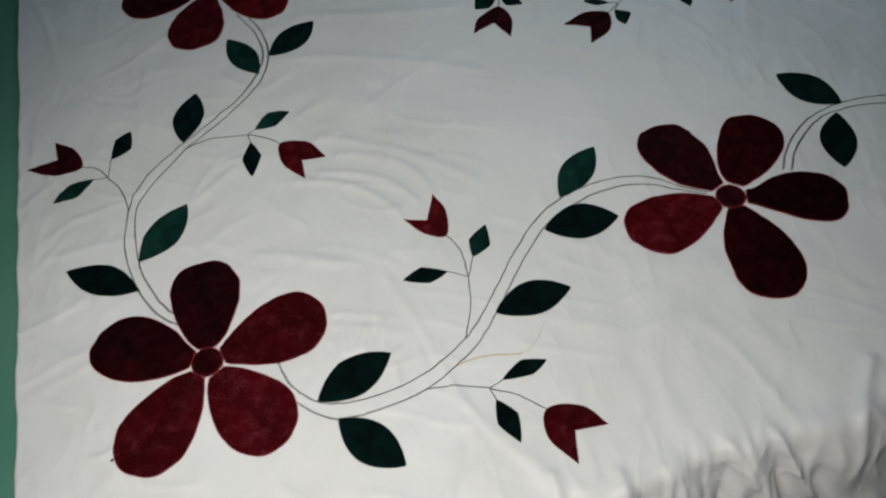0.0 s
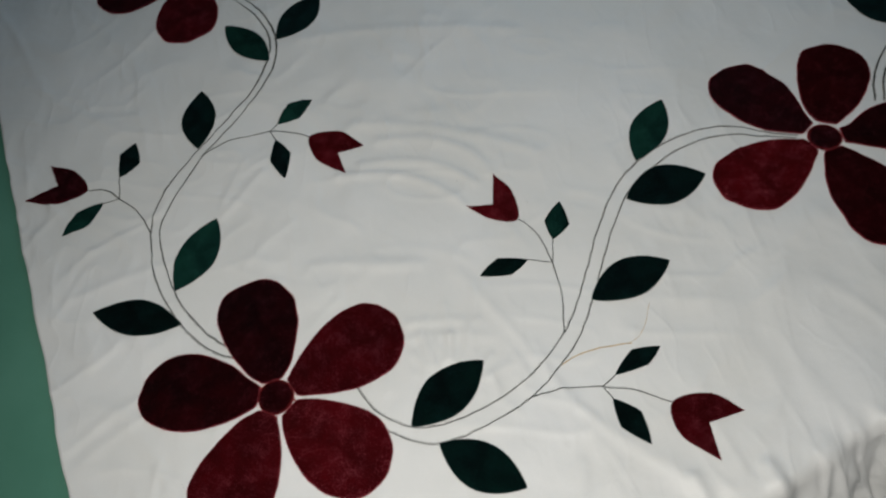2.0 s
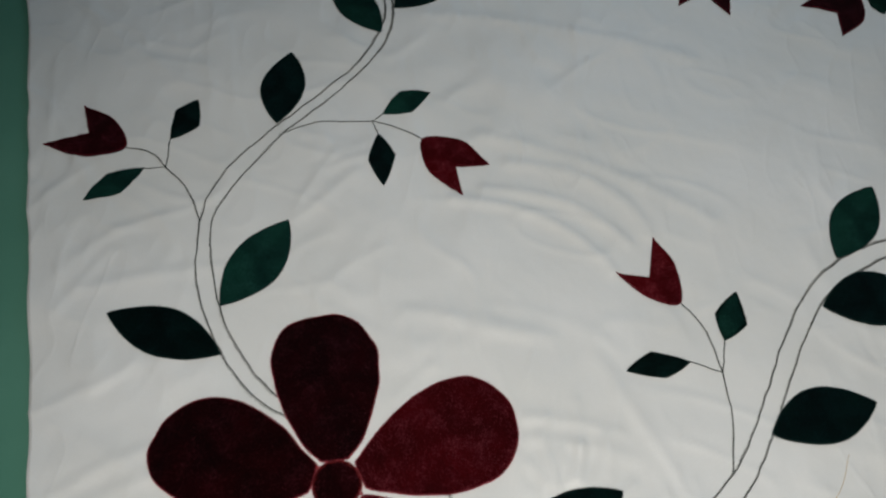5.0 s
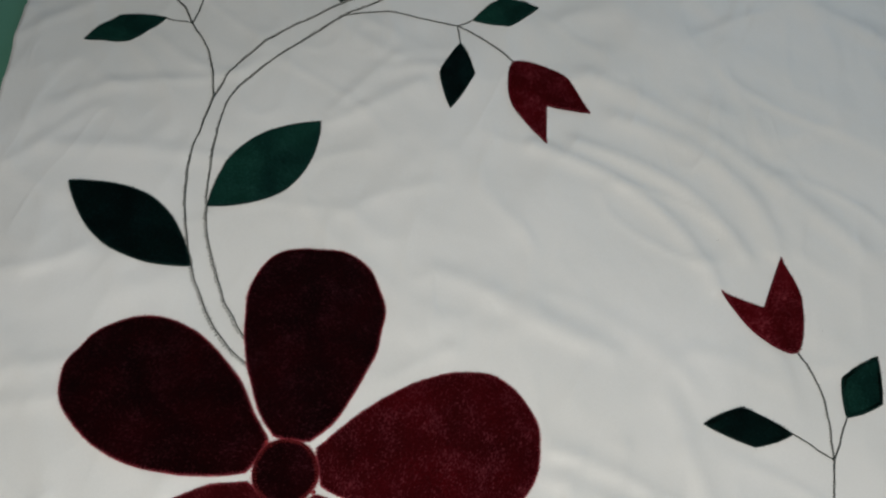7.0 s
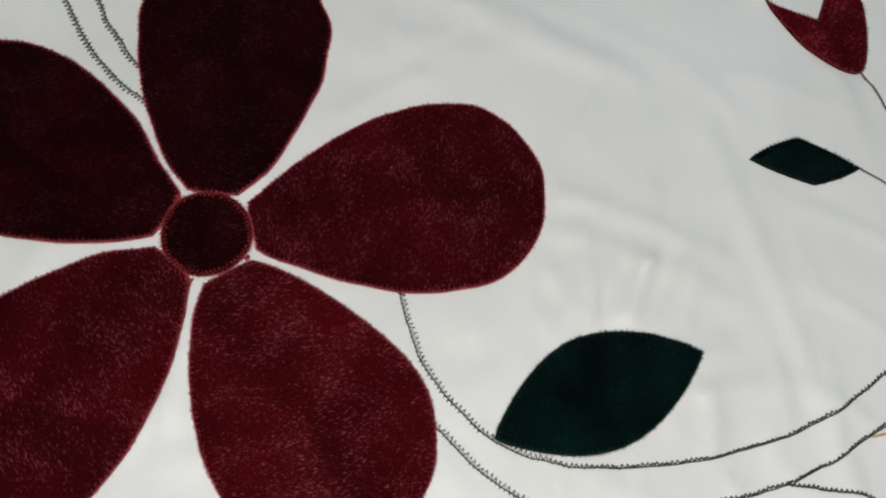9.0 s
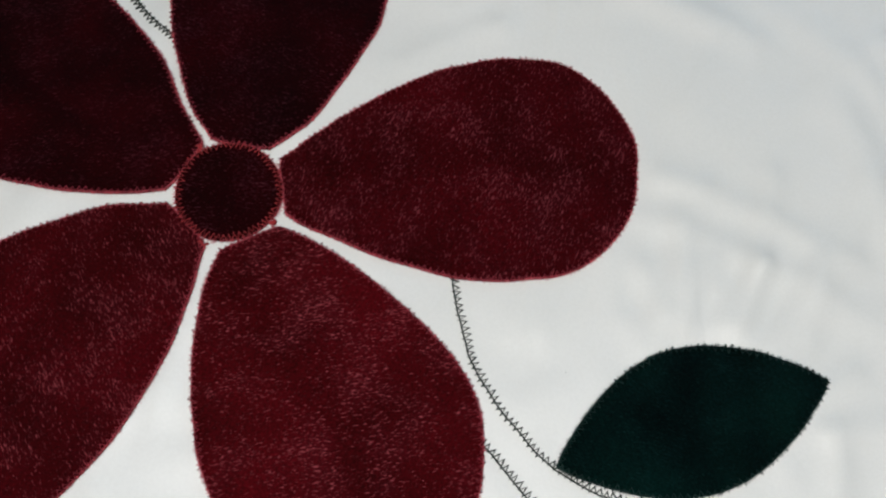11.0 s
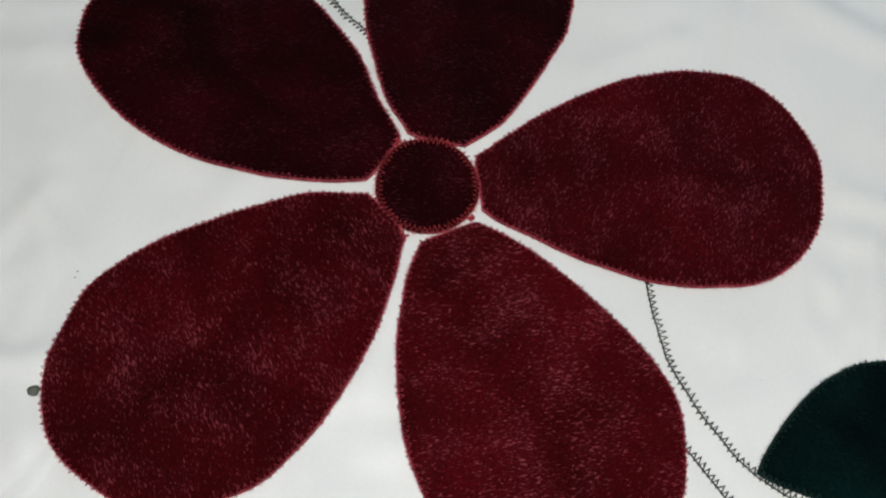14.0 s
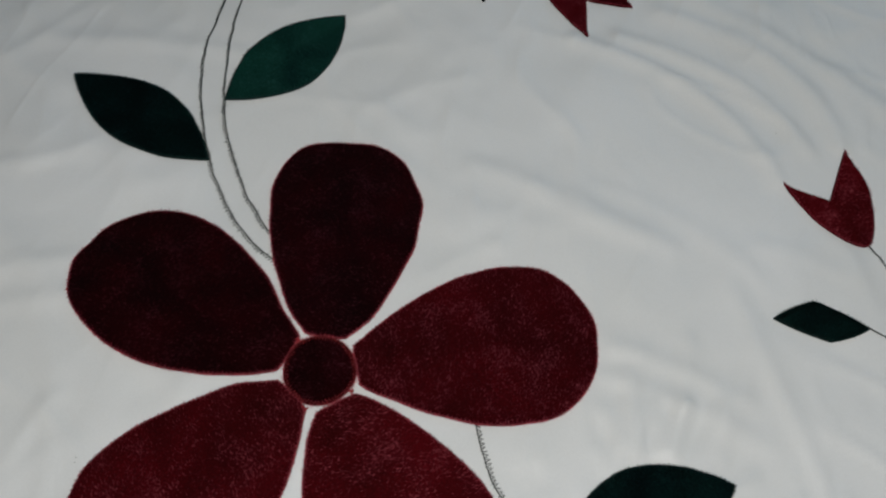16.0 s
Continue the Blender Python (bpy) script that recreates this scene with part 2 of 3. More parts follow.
crease((0.240, -0.049), (0.246, -0.052), (0.249, -0.059), 1.0, 5)
for k in range(9):
    # short puckers fanning out above the leaf beside the flower
    a = radians(150 - 17 * k)
    ca, sa, far_end = math.cos(a), math.sin(a), 0.040 + 0.012 * (k % 3)
    crease((0.184 + 0.030 * ca, -0.024 + 0.032 * sa), (0.188 + 0.036 * ca, -0.024 + 0.036 * sa), (0.186 + far_end * ca, -0.024 + far_end * 1.2 * sa), 1.25 + 0.45 * (k % 2), 6)
crease((0.06, 0.62), (0.20, 0.60), (0.42, 0.63), 2.0, 14)
crease((0.05, 0.52), (0.18, 0.52), (0.34, 0.47), 2.0, 13)


def lie(x, y):
    """Height of the cloth over the bed."""
    x, y = np.asarray(x, float), np.asarray(y, float)
    wx = x + 0.03 * (value_noise(x * 8, y * 8, 31) - 0.5)
    wy = y + 0.03 * (value_noise(x * 8, y * 8, 32) - 0.5)
    z = 0.0030 * (value_noise(x * 6, y * 6, 1) - 0.5) + 0.0016 * (value_noise(wx * 17, wy * 17, 2) - 0.5)
    for k, (f, h, turn) in enumerate(((11, 0.0017, 0.6), (15, 0.0014, 2.2), (24, 0.0011, 1.2), (31, 0.0008, 0.2))):
        a, b = wx * math.cos(turn) + wy * math.sin(turn), -wx * math.sin(turn) + wy * math.cos(turn)
        r = np.abs(value_noise(a * f, b * f * 0.45, 40 + k) - 0.5)
        z += h * np.exp(-(r / 0.065) ** 2) * step(0.35, 0.65, value_noise(x * 5, y * 5, 50 + k))
    for a, b, c, h, w in CREASES:
        best = np.full(np.shape(x), 9.0)
        for i in range(25):
            t = i / 24
            px = (1 - t) ** 2 * a[0] + 2 * t * (1 - t) * b[0] + t * t * c[0]
            py = (1 - t) ** 2 * a[1] + 2 * t * (1 - t) * b[1] + t * t * c[1]
            best = np.minimum(best, (x - px) ** 2 + (y - py) ** 2)
        z += 1.15 * h * 0.001 * np.exp(-best / (w * 0.0008) ** 2)
    return z


def lie_at(x, y):
    return float(lie(np.array([x]), np.array([y]))[0])


# ---- building helpers ----
PLACES = {}


def mesh_from(name, verts, faces, smooth=True):
    me = bpy.data.meshes.new(name)
    me.from_pydata([tuple(map(float, v)) for v in verts], [], faces)
    me.update()
    if smooth:
        me.polygons.foreach_set("use_smooth", [True] * len(me.polygons))
    return me


def put(name, verts, faces, material, parent=None, m=None, label="", smooth=True):
    """One mesh from places in the world; m: where its origin lies and how it is turned."""
    m = m or Matrix.Identity(4)
    inv = np.array(m.inverted())
    v = np.asarray(verts, float)
    v = v @ inv[:3, :3].T + inv[:3, 3]
    ob = new(name, mesh_from(name, v, faces, smooth))
    ob.data.materials.append(material)
    if parent is not None:
        ob.parent = parent
        ob.matrix_basis = PLACES[parent].inverted() @ m
    else:
        ob.matrix_basis = m
    PLACES[ob] = m
    return tagged(ob, label) if label else ob


def empty(name, x, y):
    ob = new(name)
    m = Matrix.Translation((x, y, lie_at(x, y)))
    ob.matrix_basis = m
    PLACES[ob] = m
    return ob


def spline(points, per=10, closed=False):
    """A smooth line through the points."""
    p = np.asarray(points, float)
    n = len(p)
    out = []
    for i in range(n if closed else n - 1):
        if closed:
            a, b, c, d = p[(i - 1) % n], p[i], p[(i + 1) % n], p[(i + 2) % n]
        else:
            b, c = p[i], p[i + 1]
            a = p[i - 1] if i else 2 * b - c
            d = p[i + 2] if i + 2 < n else 2 * c - b
        for k in range(per):
            t = k / per
            out.append(0.5 * (2 * b + (c - a) * t + (2 * a - 5 * b + 4 * c - d) * t * t + (3 * b - a - 3 * c + d) * t ** 3))
    if not closed:
        out.append(p[-1])
    return np.array(out)


def resample(line, gap, closed=False):
    p = np.vstack([line, line[:1]]) if closed else line
    s = np.concatenate([[0], np.cumsum(np.linalg.norm(np.diff(p, axis=0), axis=1))])
    n = max(3, int(round(s[-1] / gap)))
    q = np.linspace(0, s[-1], n + 1)
    r = np.stack([np.interp(q, s, p[:, k]) for k in range(2)], 1)
    return r[:-1] if closed else r


def normals(p, closed=False):
    if closed:
        d = np.roll(p, -1, 0) - np.roll(p, 1, 0)
    else:
        d = np.gradient(p, axis=0)
    d /= np.linalg.norm(d, axis=1)[:, None] + 1e-12
    return np.stack([-d[:, 1], d[:, 0]], 1)


def tube(points, radius, closed=False):
    """A thread with a four-sided section along points in space."""
    p = np.asarray(points, float)
    n = len(p)
    d = (np.roll(p, -1, 0) - np.roll(p, 1, 0)) if closed else np.gradient(p, axis=0)
    d /= np.linalg.norm(d, axis=1)[:, None] + 1e-12
    side = np.cross(d, (0, 0, 1.0))
    side /= np.linalg.norm(side, axis=1)[:, None] + 1e-12
    up = np.cross(side, d)
    rings = [p + radius * side, p + radius * up, p - radius * side, p - radius * up]
    verts = np.stack(rings, 1).reshape(-1, 3)
    faces = []
    for i in range(n if closed else n - 1):
        j = (i + 1) % n
        for k in range(4):
            l = (k + 1) % 4
            faces.append((4 * i + k, 4 * i + l, 4 * j + l, 4 * j + k))
    return verts, faces


def joined(pieces):
    verts, faces, at = [], [], 0
    for v, f in pieces:
        verts.append(v)
        faces += [tuple(i + at for i in q) for q in f]
        at += len(v)
    return np.vstack(verts), faces


def pad(outline, heart, thick):
    """A padded piece of pile cloth with that outline, lying on the sheet; heart: a place inside that sees all of the outline."""
    o = np.asarray(outline, float)
    n = len(o)
    h = np.asarray(heart, float)
    verts, faces = [], []
    size = np.linalg.norm(o - h, axis=1).mean()
    levels = [(0.0, -0.0006), (0.0, 0.55), (0.0006 / size, 0.85), (0.0018 / size, 1.0), (0.10, 1.0), (0.25, 1.0), (0.42, 1.0), (0.6, 1.0), (0.8, 1.0)]
    for inset, lift in levels:
        p = o + (h - o) * inset
        z = lie(p[:, 0], p[:, 1]) + thick * lift
        verts.append(np.column_stack([p, z]))
    for k in range(len(levels) - 1):
        for i in range(n):
            j = (i + 1) % n
            faces.append((k * n + i, k * n + j, (k + 1) * n + j, (k + 1) * n + i))
    verts.append([[h[0], h[1], lie_at(*h) + thick]])
    top = (len(levels) - 1) * n
    for i in range(n):
        faces.append((top + i, top + (i + 1) % n, len(levels) * n))
    return np.vstack(verts), faces


def ccw(o):
    x, y = o[:, 0], o[:, 1]
    return o if (x * np.roll(y, -1) - np.roll(x, -1) * y).sum() > 0 else o[::-1]


def edge_stitch(outline, thick, rng, pitch=0.0023, width=0.0016, radius=0.00025):
    """Zigzag seam that holds the piece's edge down."""
    p = resample(outline, pitch / 2, True)
    nrm = normals(p, True)
    n = len(p) - len(p) % 2
    p, nrm = p[:n], nrm[:n]
    jit = np.array([rng.uniform(-0.0006, 0.0005) for _ in range(n)])
    odd = np.arange(n) % 2 == 1
    off = np.where(odd, width, -0.0002) + jit
    q = p + nrm * off[:, None]
    z = lie(q[:, 0], q[:, 1]) + np.where(odd, thick + 0.0002, thick + 0.0001)
    return tube(np.column_stack([q, z]), radius, True)


def fringe(outline, thick, rng, gap=0.00042, reach=0.0012):
    """Loose pile fibres standing out round the cut edge."""
    p = resample(outline, gap, True)
    nrm = normals(p, True)
    n = len(p)
    r = np.array([[rng.uniform(0.2, 1.0), rng.uniform(-0.0007, 0.0007), rng.uniform(0.0, 0.5)] for _ in range(n)])
    side = np.stack([nrm[:, 1], -nrm[:, 0]], 1)
    a = p + nrm * 0.0005
    tip = p - nrm * (reach * r[:, :1]) + side * r[:, 1:2]
    z = lie(a[:, 0], a[:, 1]) + thick * 0.75
    verts = np.stack([np.column_stack([a - side * 0.00022, z]), np.column_stack([a + side * 0.00022, z]), np.column_stack([a, z + 0.0003]),
                      np.column_stack([tip, z - thick * r[:, 2]])], 1).reshape(-1, 3)
    faces = []
    for k in range(0, 4 * n, 4):
        faces += [(k, k + 3, k + 2), (k + 2, k + 3, k + 1), (k + 1, k + 3, k)]
    return verts, faces


def seam(line, rng, width=0.0029, pitch=0.0022, radius=0.00049, lift=0.0004):
    """A zigzag seam with its straight back thread, drawn along a line on the sheet."""
    line = resample(line, 0.004)
    shake = np.array([rng.uniform(-1, 1) for _ in range(len(line))])
    shake = 0.5 * shake + 0.25 * np.roll(shake, 1) + 0.25 * np.roll(shake, 2)
    shake[0] = shake[-1] = 0
    line = spline(line + normals(line) * (0.00065 * shake + 0.0003 * np.sin(np.arange(len(line)) * 0.9 + 6 * rng.random()) * np.sin(np.arange(len(line)) * 0.31))[:, None], 4)
    p = resample(line, pitch / 2)
    nrm = normals(p)
    n = len(p)
    wob = np.array([0.58 + 0.40 * math.sin(i * 0.021 + width * 9000) * math.sin(i * 0.0073 + 1) + rng.uniform(-0.22, 0.22) for i in range(n)])
    off = np.where(np.arange(n) % 2 == 1, 0.5, -0.5) * width * wob + np.array([rng.uniform(-1, 1) for _ in range(n)]) * 0.00012
    along = np.array([rng.uniform(-0.0003, 0.0003) for _ in range(n)])
    q = p + nrm * off[:, None] + np.column_stack([nrm[:, 1], -nrm[:, 0]]) * along[:, None]
    zig = tube(np.column_stack([q, lie(q[:, 0], q[:, 1]) + lift]), radius)
    s = resample(line, 0.004)
    s = s - normals(s) * (width * (0.22 + 0.08 * np.sin(np.arange(len(s)) * 0.37)))[:, None]
    back = tube(np.column_stack([s, lie(s[:, 0], s[:, 1]) + lift * 0.8]), radius * 0.6)
    return joined([zig, back])


def turned(x, y, degrees):
    return Matrix.Translation((x, y, lie_at(x, y))) @ Matrix.Rotation(radians(degrees), 4, "Z")


# ---- shapes ----
STATIONS = (0.12, 0.30, 0.50, 0.70, 0.86, 0.96)


def petal_outline(cx, cy, angle, r0, r1, tip, left, right):
    """Teardrop petal: half widths in mm at stations between the inner and the outer end."""
    left, right = [[w * k for w, k in zip(side, (1, 1, 1, 1, 0.985, 0.89))] for side in (left, right)]
    pts = [(r0 + 0.9, -11.0)]
    pts += [(r0 + s * (r1 - r0), -w) for s, w in zip(STATIONS, right)]
    pts += [(r1, tip * 0.5)]
    pts += [(r0 + s * (r1 - r0), w) for s, w in zip(STATIONS[::-1], left[::-1])]
    pts += [(r0 + 0.9, 11.0)]
    line = spline(pts, 9)
    inner = np.array([(r0 + 0.2 + 0.006 * k * k, k) for k in (8.0, 5.0, 2.0, -1.0, -4.0, -7.0)])
    o = np.vstack([line, inner]) * 0.001
    a = radians(angle)
    rot = np.array([[math.cos(a), -math.sin(a)], [math.sin(a), math.cos(a)]])
    o = o @ rot.T + (cx, cy)
    o = resample(ccw(o), 0.0028, True)
    wob = value_noise(o[:, 0] * 70, o[:, 1] * 70, 81 + r1) - 0.5
    o = o + normals(o, True) * (0.0016 * wob)[:, None]
    heart = rot @ np.array(((r0 + 0.6 * (r1 - r0)) * 0.001, 0.0)) + (cx, cy)
    return ccw(o), heart


def flower(cx, cy, petals, label, seed):
    rng = random.Random(seed)
    f = tagged(empty("flower_applique", cx, cy), label, "applique flower", "velvet flowers on the sheet")
    for angle, nap, r0, r1, tip, left, right in petals:
        o, heart = petal_outline(cx, cy, angle, r0, r1, tip, left, right)
        m = turned(heart[0], heart[1], nap)
        v, q = pad(resample(o, 0.0028, True), heart, 0.0015)
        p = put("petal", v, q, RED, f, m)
        v, q = edge_stitch(o, 0.0015, rng)
        put("edge_stitching", v, q, RED_THREAD, p, m, "crimson zigzag edge stitching")
        v, q = fringe(o, 0.0015, rng)
        put("pile_fringe", v, q, RED_FUZZ, p, m, smooth=False)
    ring = np.array([(cx + 0.0192 * math.cos(a) * (1 + 0.02 * math.sin(3 * a + seed)), cy + 0.0192 * math.sin(a)) for a in np.linspace(0, 2 * math.pi, 49)[:-1]])
    m = turned(cx, cy, 105)
    v, q = pad(ring, (cx, cy), 0.0020)
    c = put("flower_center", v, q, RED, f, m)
    v, q = edge_stitch(ring, 0.0020, rng, 0.0020, 0.0024, 0.00032)
    put("edge_stitching", v, q, TUFT, c, m, "bright red zigzag edge stitching")
    v, q = fringe(ring, 0.0017, rng, 0.0005, 0.0019)
    put("pile_fringe", v, q, RED_FUZZ, c, m, smooth=False)
    return f


def leaf_outline(base, tip, a, b):
    """Pointed oval; a and b: for either side a station along it and the width there in mm."""
    B, T = np.array(base), np.array(tip)
    L = np.linalg.norm(T - B)
    u = (T - B) / L
    v = np.array([-u[1], u[0]])
    sides = []
    for peak, w in (a, b):
        s = np.linspace(0, 1, 30)
        full = w * 0.001 / math.sin(math.pi * peak) ** 0.86
        wid = full * np.sin(math.pi * s) ** 0.86
        sides.append(B + np.outer(s * L, u) + np.outer(wid, v))
    return ccw(np.vstack([sides[0][:-1], sides[1][::-1][:-1]])), (B + T) / 2


def leaf(base, tip, a, b, nap, label, seed):
    o, heart = leaf_outline(base, tip, a, b)
    m = turned(heart[0], heart[1], nap)
    v, q = pad(resample(o, 0.0025, True), heart, 0.0014)
    ob = tagged(put("leaf_applique", v, q, GREEN, None, m), label, "applique leaf", "velvet leaves along the vine")
    v, q = edge_stitch(o, 0.0014, random.Random(seed), 0.0024, 0.0016)
    put("edge_stitching", v, q, GREEN_THREAD, ob, m)
    v, q = fringe(o, 0.0014, random.Random(seed + 500))
    put("pile_fringe", v, q, GREEN_THREAD, ob, m, smooth=False)
    return ob


def bud_outline(base, tip1, notch, tip2, side1, side2):
    b, t1, n, t2, s1, s2 = (np.array(p) for p in (base, tip1, notch, tip2, side1, side2))
    mid = (t1 + t2) / 2
    out = b + (b - mid) * 0.02
    line = spline([t2, s2, out, s1, t1], 12)
    cut = np.vstack([np.linspace(t1, n, 7)[1:], np.linspace(n, t2, 7)[1:-1]])
    return ccw(np.vstack([line, cut])), b + (n - b) * 0.72


def diamond_outline(base, tip, side1, side2):
    c = [np.array(p) for p in (base, side1, tip, side2)]
    mid = sum(c) / 4
    pts = []
    for i in range(4):
        a, b = c[i], c[(i + 1) % 4]
        for k in range(6):
            t = k / 6
            p = a + (b - a) * t
            pts.append(p + (p - mid) * 0.10 * math.sin(math.pi * t))
    return ccw(np.array(pts)), mid


def sprig(bud, diamonds, stem, label, seed, naps=(0, 40, 200)):
    """A side shoot: a tulip bud and small diamond leaves on a stitched stalk."""
    rng = random.Random(seed)
    j = stem[2]
    s = tagged(empty("flower_sprig", *j), label, "applique sprig", "bud sprigs beside the vine")
    o, heart = bud_outline(*bud)
    m = turned(heart[0], heart[1], naps[0])
    v, q = pad(resample(o, 0.0016, True), heart, 0.0014)
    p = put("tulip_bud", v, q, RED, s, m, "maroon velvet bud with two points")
    v, q = edge_stitch(o, 0.0014, rng, 0.0023, 0.0014)
    put("edge_stitching", v, q, RED_THREAD, p, m)
    for d, nap in zip(diamonds, naps[1:]):
        o, heart = diamond_outline(*d)
        m = turned(heart[0], heart[1], nap)
        v, q = pad(resample(o, 0.0014, True), heart, 0.0013)
        p = put("small_leaf", v, q, GREEN, s, m, "dark green velvet diamond leaf")
        v, q = edge_stitch(o, 0.0013, rng, 0.0024, 0.0015)
        put("edge_stitching", v, q, GREEN_THREAD, p, m)
    pieces = [seam(spline(stem[:3], 12), rng, 0.0016, 0.0021), seam(spline(stem[2:], 12), rng, 0.0015, 0.0021)]
    for d in diamonds:
        mid = (np.array(j) + d[0]) / 2
        pieces.append(seam(np.array([j, mid, d[0]]), rng, 0.0010, 0.0018))
    v, q = joined(pieces)
    put("stalk_stitching", v, q, STEM_THREAD, s, None, "grey-green stitched stalk")
    return s


def vine(lines, label, seed):
    rng = random.Random(seed)
    x, y = lines[0][0]
    s = tagged(empty("vine_stem", x, y), label, "stitched stem", "vine stems between the flowers")
    for ln in lines:
        v, q = seam(spline(ln, 10), rng)
        put("stem_stitching", v, q, STEM_THREAD, s)
    return s


# ---- structure: floor; unseen walls, ceiling and added window ----
def box(x0, y0, z0, x1, y1, z1):
    v = [(x, y, z) for z in (z0, z1) for y in (y0, y1) for x in (x0, x1)]
    f = [(0, 2, 3, 1), (4, 5, 7, 6), (0, 1, 5, 4), (2, 6, 7, 3), (0, 4, 6, 2), (1, 3, 7, 5)]
    return np.array(v, float), f


def slab(name, boxes, material, label, parent=None, kind="structure", category=""):
    v, f = joined([box(*b) for b in boxes])
    ob = put(name, v, f, material, parent, smooth=False)
    return tagged(ob, label, category, "", kind)


X0, X1, Y0, Y1, TOP, LOW = -1.6, 2.5, -1.9, 2.7, 2.2, -0.5
BED_EDGE = -0.283                          # the near side of the bed, along the sheet
slab("floor", [(X0, Y0, LOW - 0.12, X1, Y1, LOW)], CEMENT, "plain grey cement floor")
slab("wall_south", [(X0 - 0.15, Y0 - 0.15, LOW - 0.12, X1 + 0.15, Y0, TOP)], PLASTER, "pale plastered wall")
slab("wall_west", [(X0 - 0.15, Y0, LOW - 0.12, X0, Y1, TOP)], PLASTER, "pale plastered wall")
slab("wall_east", [(X1, Y0, LOW - 0.12, X1 + 0.15, Y1, TOP)], PLASTER, "pale plastered wall")
slab("wall_north", [(X0 - 0.15, Y1, LOW - 0.12, 0.4, Y1 + 0.15, TOP), (1.6, Y1, LOW - 0.12, X1 + 0.15, Y1 + 0.15, TOP),
                    (0.4, Y1, LOW - 0.12, 1.6, Y1 + 0.15, 0.7), (0.4, Y1, 1.9, 1.6, Y1 + 0.15, TOP)], PLASTER, "pale plastered wall with an added window opening")
slab("ceiling", [(X0 - 0.15, Y0 - 0.15, TOP, X1 + 0.15, Y1 + 0.15, TOP + 0.12)], CEILING_WHITE, "plain white ceiling")
# unseen window, added to go with the bluish fill
slab("added_window", [(0.4, Y1 + 0.04, 0.7, 0.46, Y1 + 0.09, 1.9), (1.54, Y1 + 0.04, 0.7, 1.6, Y1 + 0.09, 1.9), (0.46, Y1 + 0.04, 0.7, 1.54, Y1 + 0.09, 0.76),
                  (0.46, Y1 + 0.04, 1.84, 1.54, Y1 + 0.09, 1.9), (0.97, Y1 + 0.045, 0.76, 1.03, Y1 + 0.085, 1.84)], WOOD, "added brown wooden window frame, out of view")


def mattress():
    """A mattress with rounded edges, its length along the sheet's edge."""
    bm = bmesh.new()
    bmesh.ops.create_cube(bm, size=1.0)
    for v in bm.verts:
        v.co = ((v.co.x + 0.5) * 2.6 - 0.75 + CORNER, (v.co.y + 0.5) * 1.85 + BED_EDGE + 0.012, (v.co.z - 0.5) * (-LOW - 0.007) - 0.006)
    bmesh.ops.bevel(bm, geom=bm.edges[:], offset=0.035, segments=5, affect="EDGES", profile=0.5)
    bmesh.ops.rotate(bm, verts=bm.verts[:], cent=(0, 0, 0), matrix=Matrix.Rotation(EDGE, 3, "Z"))
    me = bpy.data.meshes.new("mattress")
    bm.to_mesh(me)
    bm.free()
    me.polygons.foreach_set("use_smooth", [True] * len(me.polygons))
    me.materials.append(BED_GREEN)
    return tagged(new("mattress", me), "mattress under a smooth plain green cover", "mattress")


mattress()


# body for the assumed light, never in view
def assumed_pendant():
    x, y, z = LAMP
    lamp = tagged(new("assumed_pendant"), "assumed white enamel pendant lamp hanging unseen from the ceiling", "lamp")
    lamp.matrix_basis = Matrix.Translation((x, y, z))
    PLACES[lamp] = lamp.matrix_basis.copy()
    n = 32
    profile = [(0.125, -0.01), (0.118, 0.02), (0.085, 0.075), (0.03, 0.11), (0.022, 0.15), (0.018, 0.15), (0.026, 0.105), (0.08, 0.07), (0.113, 0.018), (0.120, -0.01)]
    v = [(x + r * math.cos(2 * math.pi * i / n), y + r * math.sin(2 * math.pi * i / n), z + h) for r, h in profile for i in range(n)]
    k = len(profile)
    f = [(a * n + i, a * n + (i + 1) % n, (a + 1) % k * n + (i + 1) % n, (a + 1) % k * n + i) for a in range(k) for i in range(n)]
    put("shade", v, f, METAL, lamp)
    v, f = tube([(x, y, z + 0.14), (x, y + 0.001, z + 0.6), (x, y, TOP)], 0.004)
    put("cord", v, f, METAL, lamp)


assumed_pendant()


